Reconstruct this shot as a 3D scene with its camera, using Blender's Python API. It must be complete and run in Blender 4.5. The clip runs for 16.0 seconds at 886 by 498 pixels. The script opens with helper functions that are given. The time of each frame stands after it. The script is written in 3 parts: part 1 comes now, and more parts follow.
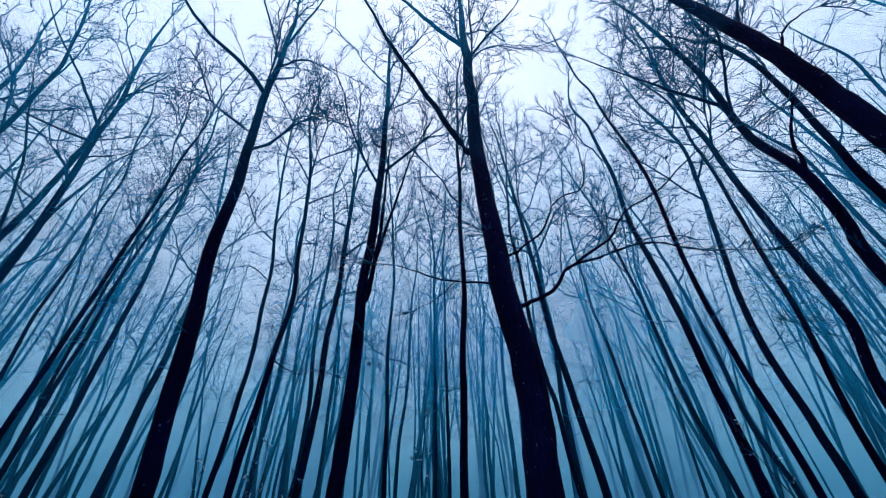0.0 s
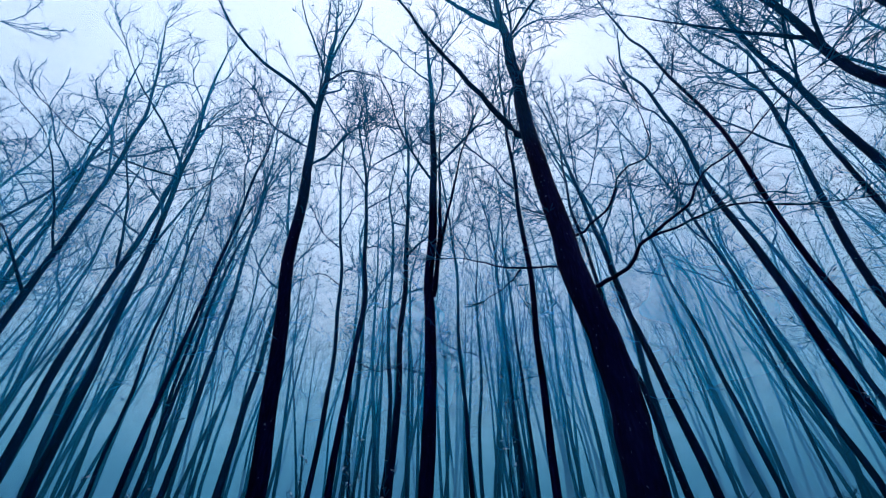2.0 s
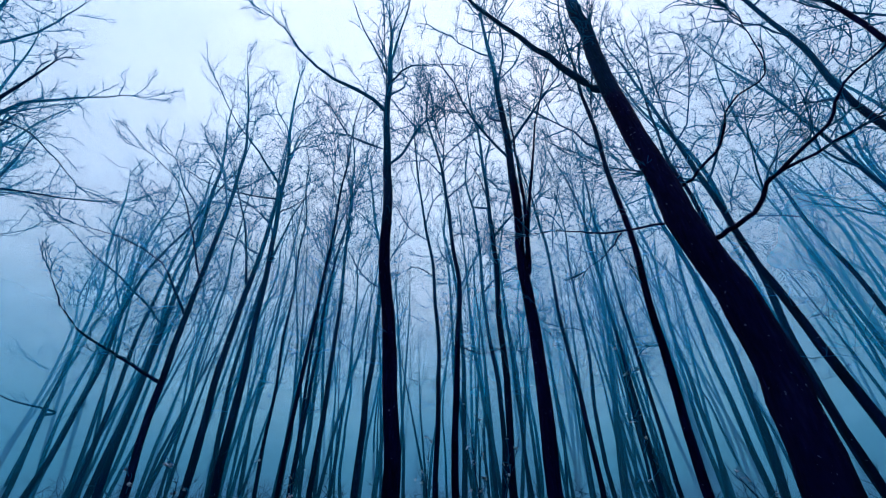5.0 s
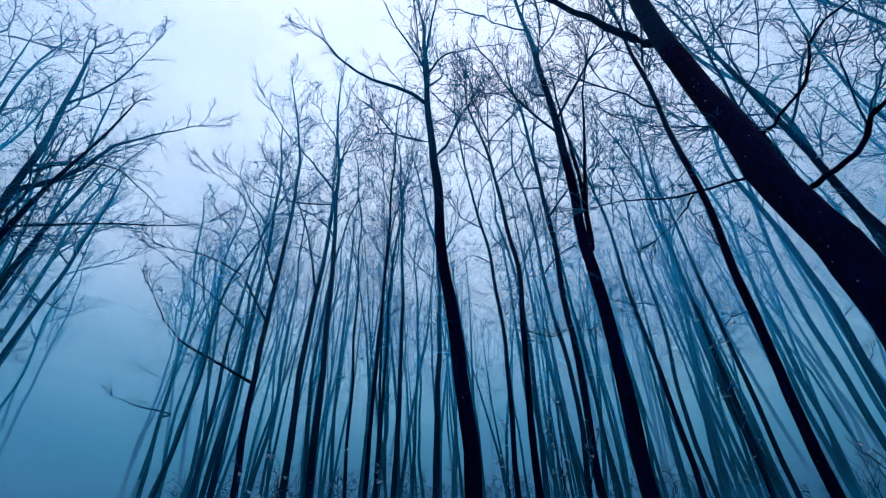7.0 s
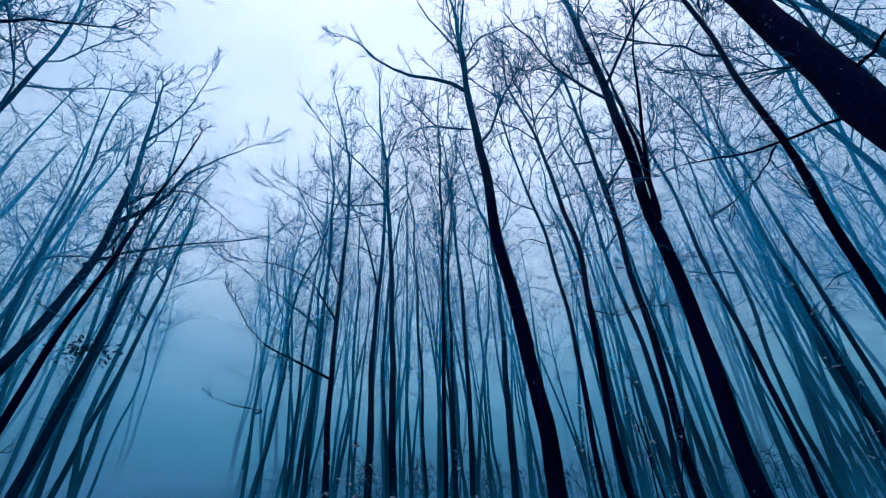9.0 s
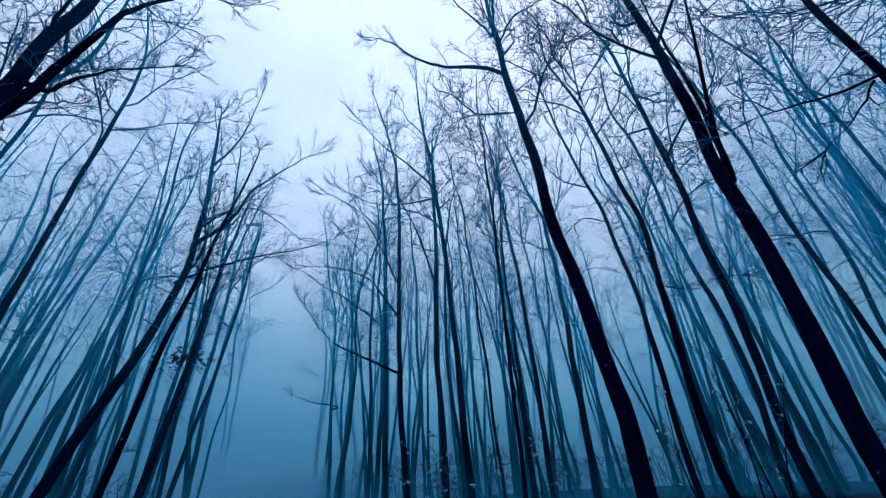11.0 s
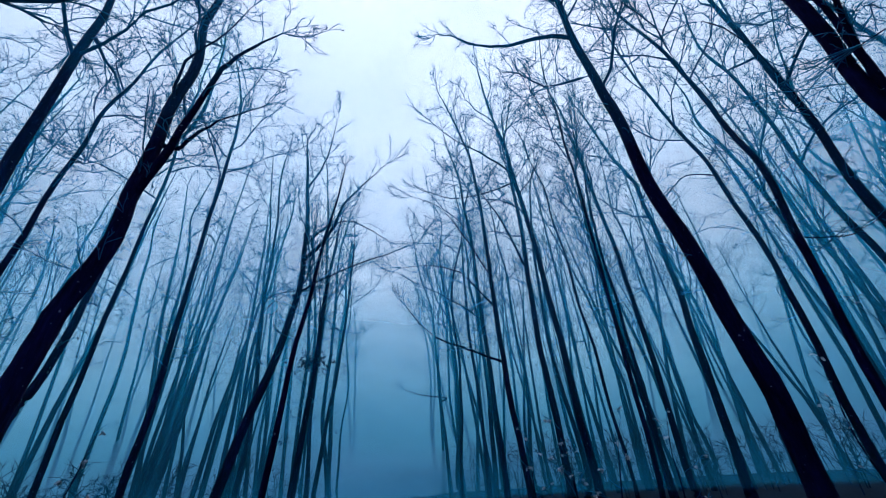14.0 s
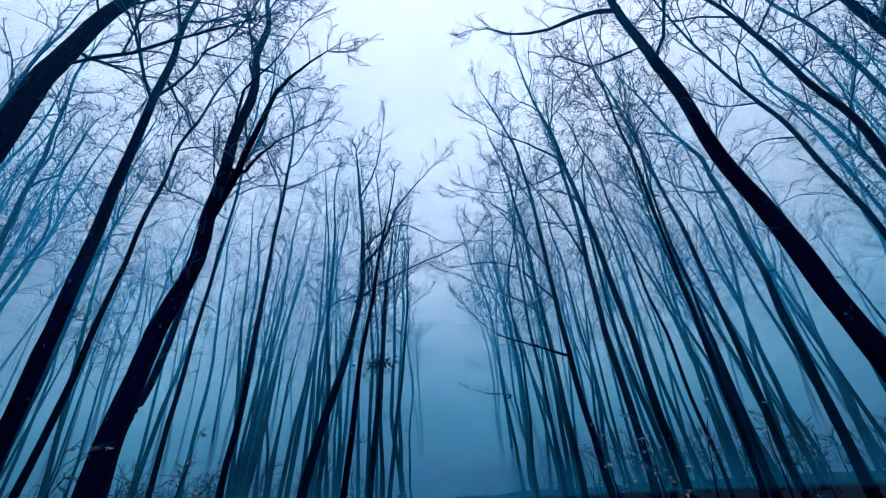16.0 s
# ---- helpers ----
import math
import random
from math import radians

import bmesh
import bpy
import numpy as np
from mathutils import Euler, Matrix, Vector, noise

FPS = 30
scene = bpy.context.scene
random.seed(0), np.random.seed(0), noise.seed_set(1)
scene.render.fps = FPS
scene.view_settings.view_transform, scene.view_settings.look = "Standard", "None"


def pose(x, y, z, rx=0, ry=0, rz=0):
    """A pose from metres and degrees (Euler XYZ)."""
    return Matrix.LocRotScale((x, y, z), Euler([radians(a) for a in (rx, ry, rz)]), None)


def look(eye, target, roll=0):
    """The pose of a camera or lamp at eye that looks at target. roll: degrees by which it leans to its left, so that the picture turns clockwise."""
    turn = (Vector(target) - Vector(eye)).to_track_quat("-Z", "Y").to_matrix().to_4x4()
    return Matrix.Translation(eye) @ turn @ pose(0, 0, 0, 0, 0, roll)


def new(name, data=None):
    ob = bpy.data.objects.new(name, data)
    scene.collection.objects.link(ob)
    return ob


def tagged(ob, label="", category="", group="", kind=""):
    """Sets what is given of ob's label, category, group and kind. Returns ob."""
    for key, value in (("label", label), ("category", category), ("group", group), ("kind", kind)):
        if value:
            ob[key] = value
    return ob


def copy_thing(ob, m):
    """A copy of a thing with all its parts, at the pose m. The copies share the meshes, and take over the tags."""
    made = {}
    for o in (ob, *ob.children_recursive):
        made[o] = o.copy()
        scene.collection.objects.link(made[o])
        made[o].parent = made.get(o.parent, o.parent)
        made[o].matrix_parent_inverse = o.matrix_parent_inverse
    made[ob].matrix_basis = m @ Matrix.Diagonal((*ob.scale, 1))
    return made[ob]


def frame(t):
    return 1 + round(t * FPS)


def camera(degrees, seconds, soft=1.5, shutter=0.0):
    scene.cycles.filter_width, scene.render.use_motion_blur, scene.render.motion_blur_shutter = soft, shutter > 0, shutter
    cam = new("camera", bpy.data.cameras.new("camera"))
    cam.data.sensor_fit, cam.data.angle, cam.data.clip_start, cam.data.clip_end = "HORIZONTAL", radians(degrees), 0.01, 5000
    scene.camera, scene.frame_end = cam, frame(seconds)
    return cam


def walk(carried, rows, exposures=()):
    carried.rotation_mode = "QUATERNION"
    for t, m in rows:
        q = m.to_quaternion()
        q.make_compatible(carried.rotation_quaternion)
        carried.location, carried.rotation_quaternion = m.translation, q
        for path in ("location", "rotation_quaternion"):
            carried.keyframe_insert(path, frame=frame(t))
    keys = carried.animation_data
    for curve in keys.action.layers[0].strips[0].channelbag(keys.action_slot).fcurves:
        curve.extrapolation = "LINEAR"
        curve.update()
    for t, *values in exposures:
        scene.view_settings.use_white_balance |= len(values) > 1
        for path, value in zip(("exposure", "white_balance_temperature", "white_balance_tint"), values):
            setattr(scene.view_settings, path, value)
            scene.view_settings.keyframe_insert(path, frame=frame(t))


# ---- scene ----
cam = camera(99.0, 16.0, 1.1)
ROWS = [
    (0.0, 0.000, 0.000, 1.500, 127.12, 0.69, 0.86),
    (0.5, -0.033, 0.004, 1.497, 126.78, 0.47, 3.39),
    (1.0, -0.067, 0.007, 1.494, 126.60, 0.42, 5.95),
    (1.5, -0.100, 0.010, 1.490, 126.28, 0.48, 8.63),
    (2.0, -0.132, 0.013, 1.487, 126.13, 0.64, 11.44),
    (2.5, -0.164, 0.014, 1.483, 125.80, 0.50, 14.14),
    (3.0, -0.194, 0.014, 1.479, 125.14, 0.52, 16.56),
    (3.5, -0.224, 0.012, 1.475, 125.04, 0.63, 19.26),
    (4.0, -0.251, 0.008, 1.471, 124.75, 0.55, 21.60),
    (6.5, -0.382, -0.022, 1.446, 122.83, 1.15, 33.94),
    (7.0, -0.407, -0.031, 1.441, 122.53, 1.31, 36.34),
    (7.5, -0.430, -0.042, 1.436, 122.09, 1.28, 38.84),
    (8.0, -0.451, -0.056, 1.432, 121.78, 1.52, 41.36),
    (8.5, -0.472, -0.071, 1.428, 121.59, 1.94, 43.81),
    (9.0, -0.492, -0.089, 1.425, 121.31, 2.05, 46.01),
    (11.5, -0.585, -0.183, 1.411, 120.35, 3.04, 58.05),
    (12.0, -0.603, -0.203, 1.408, 120.25, 3.06, 60.76),
    (12.5, -0.620, -0.225, 1.406, 120.09, 3.39, 63.13),
    (13.0, -0.636, -0.247, 1.403, 119.91, 3.74, 65.20),
    (13.5, -0.652, -0.270, 1.401, 119.88, 3.80, 67.56),
    (14.0, -0.668, -0.293, 1.398, 119.93, 3.65, 70.18),
    (14.5, -0.684, -0.317, 1.395, 120.04, 3.79, 72.44),
    (15.0, -0.700, -0.340, 1.392, 120.13, 3.92, 74.40),
    (15.5, -0.716, -0.364, 1.389, 120.22, 3.82, 76.68),
    (16.0, -0.732, -0.388, 1.385, 120.34, 3.81, 79.12),
]
walk(cam, [(t, pose(x, y, z, rx, ry, rz)) for t, x, y, z, rx, ry, rz in ROWS])

# the forest road runs this way, past the camera
ROAD_WAY = Vector((-0.975, 0.222, 0.0))
ROAD_SIDE = Vector((0.222, 0.975, 0.0))
ROAD_AT = Vector((-0.6, -0.1, 0.0))


# ---- light: a bright, foggy, overcast winter sky ----
def nodes_of(tree):
    tree.nodes.clear()
    return tree.nodes, tree.links


def ramp(nodes, stops):
    r = nodes.new("ShaderNodeValToRGB")
    e = r.color_ramp.elements
    while len(e) < len(stops):
        e.new(0.5)
    for k, (p, c) in enumerate(stops):
        e[k].position, e[k].color = p, (*c, 1)
    return r


world = bpy.data.worlds.new("overcast_sky")
scene.world = world
world.use_nodes = True
wn, wl = nodes_of(world.node_tree)
w_co = wn.new("ShaderNodeTexCoord")
w_sep = wn.new("ShaderNodeSeparateXYZ")
w_ramp = ramp(wn, [(0.0, (0.02, 0.14, 0.22)), (0.13, (0.08, 0.3, 0.44)), (0.3, (0.45, 0.66, 0.86)), (0.45, (0.78, 0.84, 1.0)), (0.75, (0.82, 0.84, 1.0))])
w_ramp.color_ramp.interpolation = "B_SPLINE"
w_bg = wn.new("ShaderNodeBackground")
w_out = wn.new("ShaderNodeOutputWorld")
w_bg.inputs["Strength"].default_value = 1.98
wl.new(w_co.outputs["Generated"], w_sep.inputs[0])
wl.new(w_sep.outputs["Z"], w_ramp.inputs[0])
wl.new(w_ramp.outputs[0], w_bg.inputs["Color"])
wl.new(w_bg.outputs[0], w_out.inputs["Surface"])

sun_data = bpy.data.lights.new("sun", "SUN")
sun_data.energy, sun_data.angle, sun_data.color = 0.5, radians(40), (0.9, 0.95, 1.0)
new("sun", sun_data).matrix_world = look((0, 0, 40), (2, -3, 0))


# ---- materials ----
def material(name):
    m = bpy.data.materials.new(name)
    m.use_nodes = True
    n, l = nodes_of(m.node_tree)
    out = n.new("ShaderNodeOutputMaterial")
    return m, n, l, out


def noise_tex(n, l, scale, detail=6, vector=None):
    t = n.new("ShaderNodeTexNoise")
    t.inputs["Scale"].default_value, t.inputs["Detail"].default_value = scale, detail
    if vector:
        l.new(vector, t.inputs["Vector"])
    return t


def surface(name, stops, scale, fine, rough=0.85, bump=0.4, stretch=(1, 1, 1), bump_dist=0.02, flecks=None):
    """A rough natural surface: colour from coarse and fine noise, with relief."""
    m, n, l, out = material(name)
    geo = n.new("ShaderNodeNewGeometry")
    mp = n.new("ShaderNodeMapping")
    mp.inputs["Scale"].default_value = stretch
    l.new(geo.outputs["Position"], mp.inputs["Vector"])
    a = noise_tex(n, l, scale, 4, mp.outputs[0])
    b = noise_tex(n, l, fine, 6, mp.outputs[0])
    mix = n.new("ShaderNodeMath")
    mix.operation = "MULTIPLY_ADD"
    l.new(b.outputs[0], mix.inputs[0])
    mix.inputs[1].default_value = 0.6
    half = n.new("ShaderNodeMath")
    half.operation = "MULTIPLY"
    half.inputs[1].default_value = 0.4
    l.new(a.outputs[0], half.inputs[0])
    l.new(half.outputs[0], mix.inputs[2])
    r = ramp(n, stops)
    l.new(mix.outputs[0], r.inputs[0])
    p = n.new("ShaderNodeBsdfPrincipled")
    p.inputs["Roughness"].default_value = rough
    p.inputs["Specular IOR Level"].default_value = 0.05
    if flecks:
        spots = noise_tex(n, l, 15.0, 3, geo.outputs["Position"])
        edge = n.new("ShaderNodeMapRange")
        for key, v in (("From Min", 0.69), ("From Max", 0.73), ("To Min", 0.0), ("To Max", 0.8)):
            edge.inputs[key].default_value = v
        l.new(spots.outputs[0], edge.inputs["Value"])
        blend = n.new("ShaderNodeMix")
        blend.data_type = "RGBA"
        l.new(edge.outputs[0], blend.inputs[0])
        l.new(r.outputs[0], blend.inputs[6])
        blend.inputs[7].default_value = (*flecks, 1)
        l.new(blend.outputs[2], p.inputs["Base Color"])
    else:
        l.new(r.outputs[0], p.inputs["Base Color"])
    bp = n.new("ShaderNodeBump")
    bp.inputs["Strength"].default_value, bp.inputs["Distance"].default_value = bump, bump_dist
    l.new(b.outputs[0], bp.inputs["Height"])
    l.new(bp.outputs[0], p.inputs["Normal"])
    l.new(p.outputs[0], out.inputs["Surface"])
    return m


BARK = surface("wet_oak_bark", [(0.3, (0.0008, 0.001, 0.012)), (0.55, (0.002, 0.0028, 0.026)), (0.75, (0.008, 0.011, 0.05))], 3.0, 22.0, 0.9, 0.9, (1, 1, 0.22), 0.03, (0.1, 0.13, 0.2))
# blue haze is mixed into the twigs' base colour
HAZED_TWIG = surface("haze_tinted_twigs", [(0.3, (0.002, 0.05, 0.12)), (0.7, (0.004, 0.1, 0.21))], 2.0, 20.0, 0.85, 0.2)
# bark of the crown limbs, with a weaker blue haze put into its colour
HAZED_LIMB_BARK = surface("haze_tinted_limb_bark", [(0.3, (0.001, 0.014, 0.055)), (0.7, (0.004, 0.035, 0.1))], 3.0, 20.0, 0.9, 0.5, (1, 1, 0.4))
LITTER = surface("leaf_litter", [(0.3, (0.001, 0.006, 0.014)), (0.5, (0.004, 0.014, 0.028)), (0.7, (0.01, 0.028, 0.05))], 0.6, 14.0, 0.95, 0.8)
TRACK = surface("muddy_road", [(0.3, (0.01, 0.02, 0.032)), (0.7, (0.035, 0.05, 0.07))], 0.8, 9.0, 0.8, 0.6)
DEAD_LEAF = surface("withered_leaf", [(0.3, (0.002, 0.01, 0.03)), (0.7, (0.01, 0.03, 0.07))], 4.0, 40.0, 0.8, 0.2)
RIME_LEAF = surface("rimed_leaf", [(0.3, (0.16, 0.18, 0.24)), (0.7, (0.5, 0.54, 0.64))], 6.0, 50.0, 0.7, 0.2)


def haze_sheet_material(thin, fog_top, colour, profile):
    """Haze put into a tinted sheet: scatters the sky's light both ways, passes the rest."""
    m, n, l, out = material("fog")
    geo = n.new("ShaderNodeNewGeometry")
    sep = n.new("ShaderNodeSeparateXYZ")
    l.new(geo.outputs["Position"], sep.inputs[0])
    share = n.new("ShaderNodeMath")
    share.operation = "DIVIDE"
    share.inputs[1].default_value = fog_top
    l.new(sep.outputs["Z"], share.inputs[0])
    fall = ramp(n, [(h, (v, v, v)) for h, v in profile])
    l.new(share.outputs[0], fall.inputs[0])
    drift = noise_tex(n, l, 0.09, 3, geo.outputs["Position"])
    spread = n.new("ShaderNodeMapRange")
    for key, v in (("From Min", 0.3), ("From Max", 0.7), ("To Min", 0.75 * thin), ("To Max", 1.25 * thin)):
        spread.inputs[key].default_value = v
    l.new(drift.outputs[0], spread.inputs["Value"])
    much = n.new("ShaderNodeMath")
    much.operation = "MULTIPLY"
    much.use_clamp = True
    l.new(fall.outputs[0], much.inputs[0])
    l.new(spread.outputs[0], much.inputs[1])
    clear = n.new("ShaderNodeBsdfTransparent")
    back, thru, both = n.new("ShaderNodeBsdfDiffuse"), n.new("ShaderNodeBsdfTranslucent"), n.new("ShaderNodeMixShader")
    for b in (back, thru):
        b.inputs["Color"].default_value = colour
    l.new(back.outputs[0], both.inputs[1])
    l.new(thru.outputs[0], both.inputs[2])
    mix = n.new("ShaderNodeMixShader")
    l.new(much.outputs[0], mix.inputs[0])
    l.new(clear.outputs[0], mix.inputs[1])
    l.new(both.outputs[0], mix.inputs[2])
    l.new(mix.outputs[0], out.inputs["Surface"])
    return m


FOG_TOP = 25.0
# haze tints of the fog sheets: bluer close by, paler in the outermost
NEAR_HAZE_TINT = (0.01, 0.46, 0.88, 1)
HAZE_TINT = (0.025, 0.6, 0.93, 1)
MIST_TINT = (0.2, 0.48, 0.72, 1)


# ---- building helpers ----
def mesh_of(verts, faces, mat, smooth=True):
    me = bpy.data.meshes.new("mesh")
    me.from_pydata(verts, [], faces)
    if smooth:
        me.shade_smooth()
    me.materials.append(mat)
    return me


def part(name, me, parent, label="", kind=""):
    ob = new(name, me)
    ob.parent = parent
    return tagged(ob, label, kind=kind)


def tube(verts, faces, pts, radii, sides, rng=None, rough=0.0):
    """A tapered, closed-ended round stick along pts."""
    start, count = len(verts), len(pts)
    for k, p in enumerate(pts):
        d = (pts[min(k + 1, count - 1)] - pts[max(k - 1, 0)]).normalized()
        u = d.orthogonal() if abs(d.z) < 0.95 else Vector((1, 0, 0)).cross(d)
        u.normalize()
        v = d.cross(u)
        for s in range(sides):
            a = 2 * math.pi * s / sides
            r = radii[k] * (1 + (rng.uniform(-rough, rough) if rough else 0))
            verts.append(p + (u * math.cos(a) + v * math.sin(a)) * r)
    for k in range(count - 1):
        for s in range(sides):
            a, b = start + k * sides + s, start + k * sides + (s + 1) % sides
            faces.append((a, b, b + sides, a + sides))
    if sides > 3:
        faces.append(tuple(start + (count - 1) * sides + s for s in range(sides)))


def smooth_line(pts, steps):
    """Points along a smooth curve through pts."""
    out = []
    for k in range(len(pts) - 1):
        p0, p1, p2, p3 = pts[max(k - 1, 0)], pts[k], pts[k + 1], pts[min(k + 2, len(pts) - 1)]
        for s in range(steps):
            t = s / steps
            out.append(0.5 * ((2 * p1) + (p2 - p0) * t + (2 * p0 - 5 * p1 + 4 * p2 - p3) * t * t + (3 * p1 - p0 - 3 * p2 + p3) * t ** 3))
    return out + [pts[-1]]


def wander(rng, at, way, length, steps, crook, lift):
    """A crooked stick's line, turning a little upwards."""
    pts, d = [at.copy()], way.normalized()
    for _ in range(steps):
        d = (d + Vector((rng.gauss(0, crook), rng.gauss(0, crook), rng.gauss(0, crook) + lift))).normalized()
        pts.append(pts[-1] + d * (length / steps))
    return pts


def turned(rng, d, low, high):
    """A way that leaves d at an angle between low and high degrees."""
    side = d.orthogonal().normalized()
    side.rotate(Matrix.Rotation(rng.uniform(0, 2 * math.pi), 3, d))
    a = radians(rng.uniform(low, high))
    return (d * math.cos(a) + side * math.sin(a)).normalized()


def leaf(verts, faces, rng, at, size):
    """A curled, lobed, withered oak leaf."""
    d = Vector((rng.gauss(0, 1), rng.gauss(0, 1), rng.gauss(-0.6, 0.6))).normalized()
    u = d.orthogonal().normalized()
    u.rotate(Matrix.Rotation(rng.uniform(0, 6.28), 3, d))
    w = d.cross(u)
    k = len(verts)
    for along, wide, up in ((0, 0, 0), (0.3, 0.22, 0.06), (0.3, -0.22, 0.06), (0.5, 0.14, 0.0), (0.5, -0.14, 0.0), (0.75, 0.26, 0.1), (0.75, -0.26, 0.1), (1, 0, -0.12)):
        verts.append(at + (d * along + u * wide + w * up) * size)
    faces.extend([(k, k + 1, k + 2), (k + 1, k + 3, k + 4, k + 2), (k + 3, k + 5, k + 6, k + 4), (k + 5, k + 7, k + 6)])


def branch(rng, out, tips, at, way, length, radius, level, detail):
    """A rising, forking branch: it bends upwards, and its side branches grow shorter towards the tip, down to the twigs."""
    steps = (7, 5, 3, 2)[level]
    line = wander(rng, at, way, length, steps, (0.19, 0.25, 0.32, 0.34)[level], (0.07, 0.06, 0.04, 0.02)[level])
    thin = max(radius * 0.3, 0.0062)
    verts, faces = out[0] if level == 0 else out[1]
    tube(verts, faces, line, [radius + (thin - radius) * k / steps for k in range(steps + 1)], (6, 3, 3, 3)[level], rng, 0.05 if level == 0 else 0.0)
    last = 3 if detail > 1 else 2
    if level >= last:
        tips.append(line[-1])
        return
    count = int(max(2, length * ((2.2, 3.4, 5.0) if detail > 1 else (2.0, 3.4, 4.0))[level] + rng.random()))
    spin = rng.uniform(0, 6.28)
    for k in range(count):
        f = 0.22 + 0.78 * (k + rng.random()) / count
        j = min(int(f * steps), steps - 1)
        d = (line[j + 1] - line[j]).normalized()
        side = d.orthogonal().normalized()
        spin += 2.4 + rng.gauss(0, 0.5)
        side.rotate(Matrix.Rotation(spin, 3, d))
        lean = radians(rng.uniform(28, 52))
        way = d * math.cos(lean) + side * math.sin(lean)
        way.z += 0.12 if level < 2 else 0.0
        ln = length * (1.12 - 0.78 * f) * (rng.uniform(0.42, 0.78) if level == 0 else rng.uniform(0.3, 0.62))
        if ln > 0.1 or k == 0:
            r = (0.01 + 0.0062 * ln) if level == 0 else (0.0084 + 0.0045 * ln)
            branch(rng, out, tips, line[j].lerp(line[j + 1], f * steps - j), way, ln, min(r, radius * 0.8), level + 1, detail)


def sprays(rng, verts, faces, tips, pts, radius, dense, reach, first=0.15, detail=2):
    """Side branches and twigs along a limb."""
    total = len(pts) - 1
    for k in range(dense):
        f = (first + (1 - first) * (k + rng.random()) / dense) * total
        j = min(int(f), total - 1)
        way = turned(rng, (pts[j + 1] - pts[j]).normalized(), 25, 55)
        way.z += 0.15
        ln = reach * rng.uniform(0.5, 1.0) * (1.15 - 0.55 * f / total)
        branch(rng, (None, (verts, faces)), tips, pts[j].lerp(pts[j + 1], f - j), way, ln, max(0.008, min(radius * 0.5, 0.008 + 0.006 * ln)), 1, detail)


SEED = [10]


def tree_parts(root, thick, thick_at, height, bends, limbs, crown=1.0, detail=2, bole=0.5):
    """An oak in leafless winter state: trunk, limbs, twigs and a few withered leaves, under root."""
    SEED[0] += 1
    rng = random.Random(SEED[0])
    line = [Vector((x, y, z)) for z, x, y in bends]
    if line[0].z > 0.4:
        line.insert(0, Vector((line[0].x * 0.4, line[0].y * 0.4, 0.25)))
    foot = Vector((line[0].x, line[0].y, -0.15))
    top = line[-1]
    lead = (line[-1] - line[max(len(line) - 3, 0)]).normalized()
    while top.z < height - 0.4:
        lead = (lead + Vector((rng.gauss(0, 0.1), rng.gauss(0, 0.1), 0.12))).normalized()
        top = top + lead * min(1.6, (height - top.z) / max(lead.z, 0.5))
        line.append(top)
    axis = [foot] + smooth_line(line, 5)
    height = axis[-1].z

    def taper(z):
        u = min(0.995, max(0.0, z) / (height * 1.01))
        return (1 - 0.3 * u) * (1 - u) ** 0.32

    def girth(z):
        flare = 1 + 0.4 * math.exp(-max(z, 0) / 0.28)
        return max(0.012, thick / 2 * taper(z) / taper(thick_at) * flare)

    verts, faces = [], []
    fine = []
    for k in range(len(axis) - 1):
        parts_n = max(1, int((axis[k + 1] - axis[k]).length / 0.45))
        fine += [axis[k].lerp(axis[k + 1], s / parts_n) for s in range(parts_n)]
    fine.append(axis[-1])
    sway, lag = 0.06 + 0.07 * thick, rng.uniform(0, 100)
    fine = [p + Vector((rng.gauss(0, 0.03), rng.gauss(0, 0.03), 0)) * girth(p.z)
            + Vector((noise.noise((lag, 0, p.z * 0.55)), noise.noise((0, lag, p.z * 0.55)), 0)) * sway * min(1, max(0, p.z) / 2) for p in fine]
    tube(verts, faces, fine, [girth(p.z) * rng.uniform(0.98, 1.02) for p in fine], 12 if detail > 1 else 8, rng, 0.05)
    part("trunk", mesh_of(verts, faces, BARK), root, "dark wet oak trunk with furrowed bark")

    tv, tf, tips = [], [], []

    def on_axis(z):
        for k in range(len(fine) - 1):
            if fine[k + 1].z >= z:
                return fine[k].lerp(fine[k + 1], (z - fine[k].z) / max(1e-4, fine[k + 1].z - fine[k].z)), (fine[k + 1] - fine[k]).normalized()
        return fine[-1], Vector((0, 0, 1))

    # limbs that can be told apart
    for r, pts in limbs:
        pts = [Vector(p) for p in pts]
        root_at, _ = on_axis(pts[0].z - 0.12)
        if (root_at - pts[0]).length < 0.8:
            pts.insert(0, root_at)
        ln = smooth_line(pts, 4)
        ln = [p + Vector((rng.gauss(0, 0.012), rng.gauss(0, 0.012), rng.gauss(0, 0.012))) for p in ln]
        length = sum((b - a).length for a, b in zip(ln, ln[1:]))
        lv, lf = [], []
        tube(lv, lf, ln, [max(0.008, 0.8 * r * (1 - 0.88 * k / (len(ln) - 1))) for k in range(len(ln))], 8, rng, 0.06)
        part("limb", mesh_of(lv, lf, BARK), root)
        sprays(rng, tv, tf, tips, ln, r, int(2 + length * 1.2 * crown), min(1.9, 0.5 + 0.3 * length), 0.2, detail)
        for _ in range(4):
            branch(rng, (None, (tv, tf)), tips, ln[-1], turned(rng, (ln[-1] - ln[-2]).normalized(), 8, 34), 0.4 + 0.22 * length * rng.uniform(0.6, 1.0), 0.014, 1, detail)
    # limbs of the crown: long, rising, forking into twigs
    count = int((9 if detail > 1 else 7) * crown * (1 if len(limbs) < 3 else 0.75))
    spin = rng.uniform(0, 6.28)
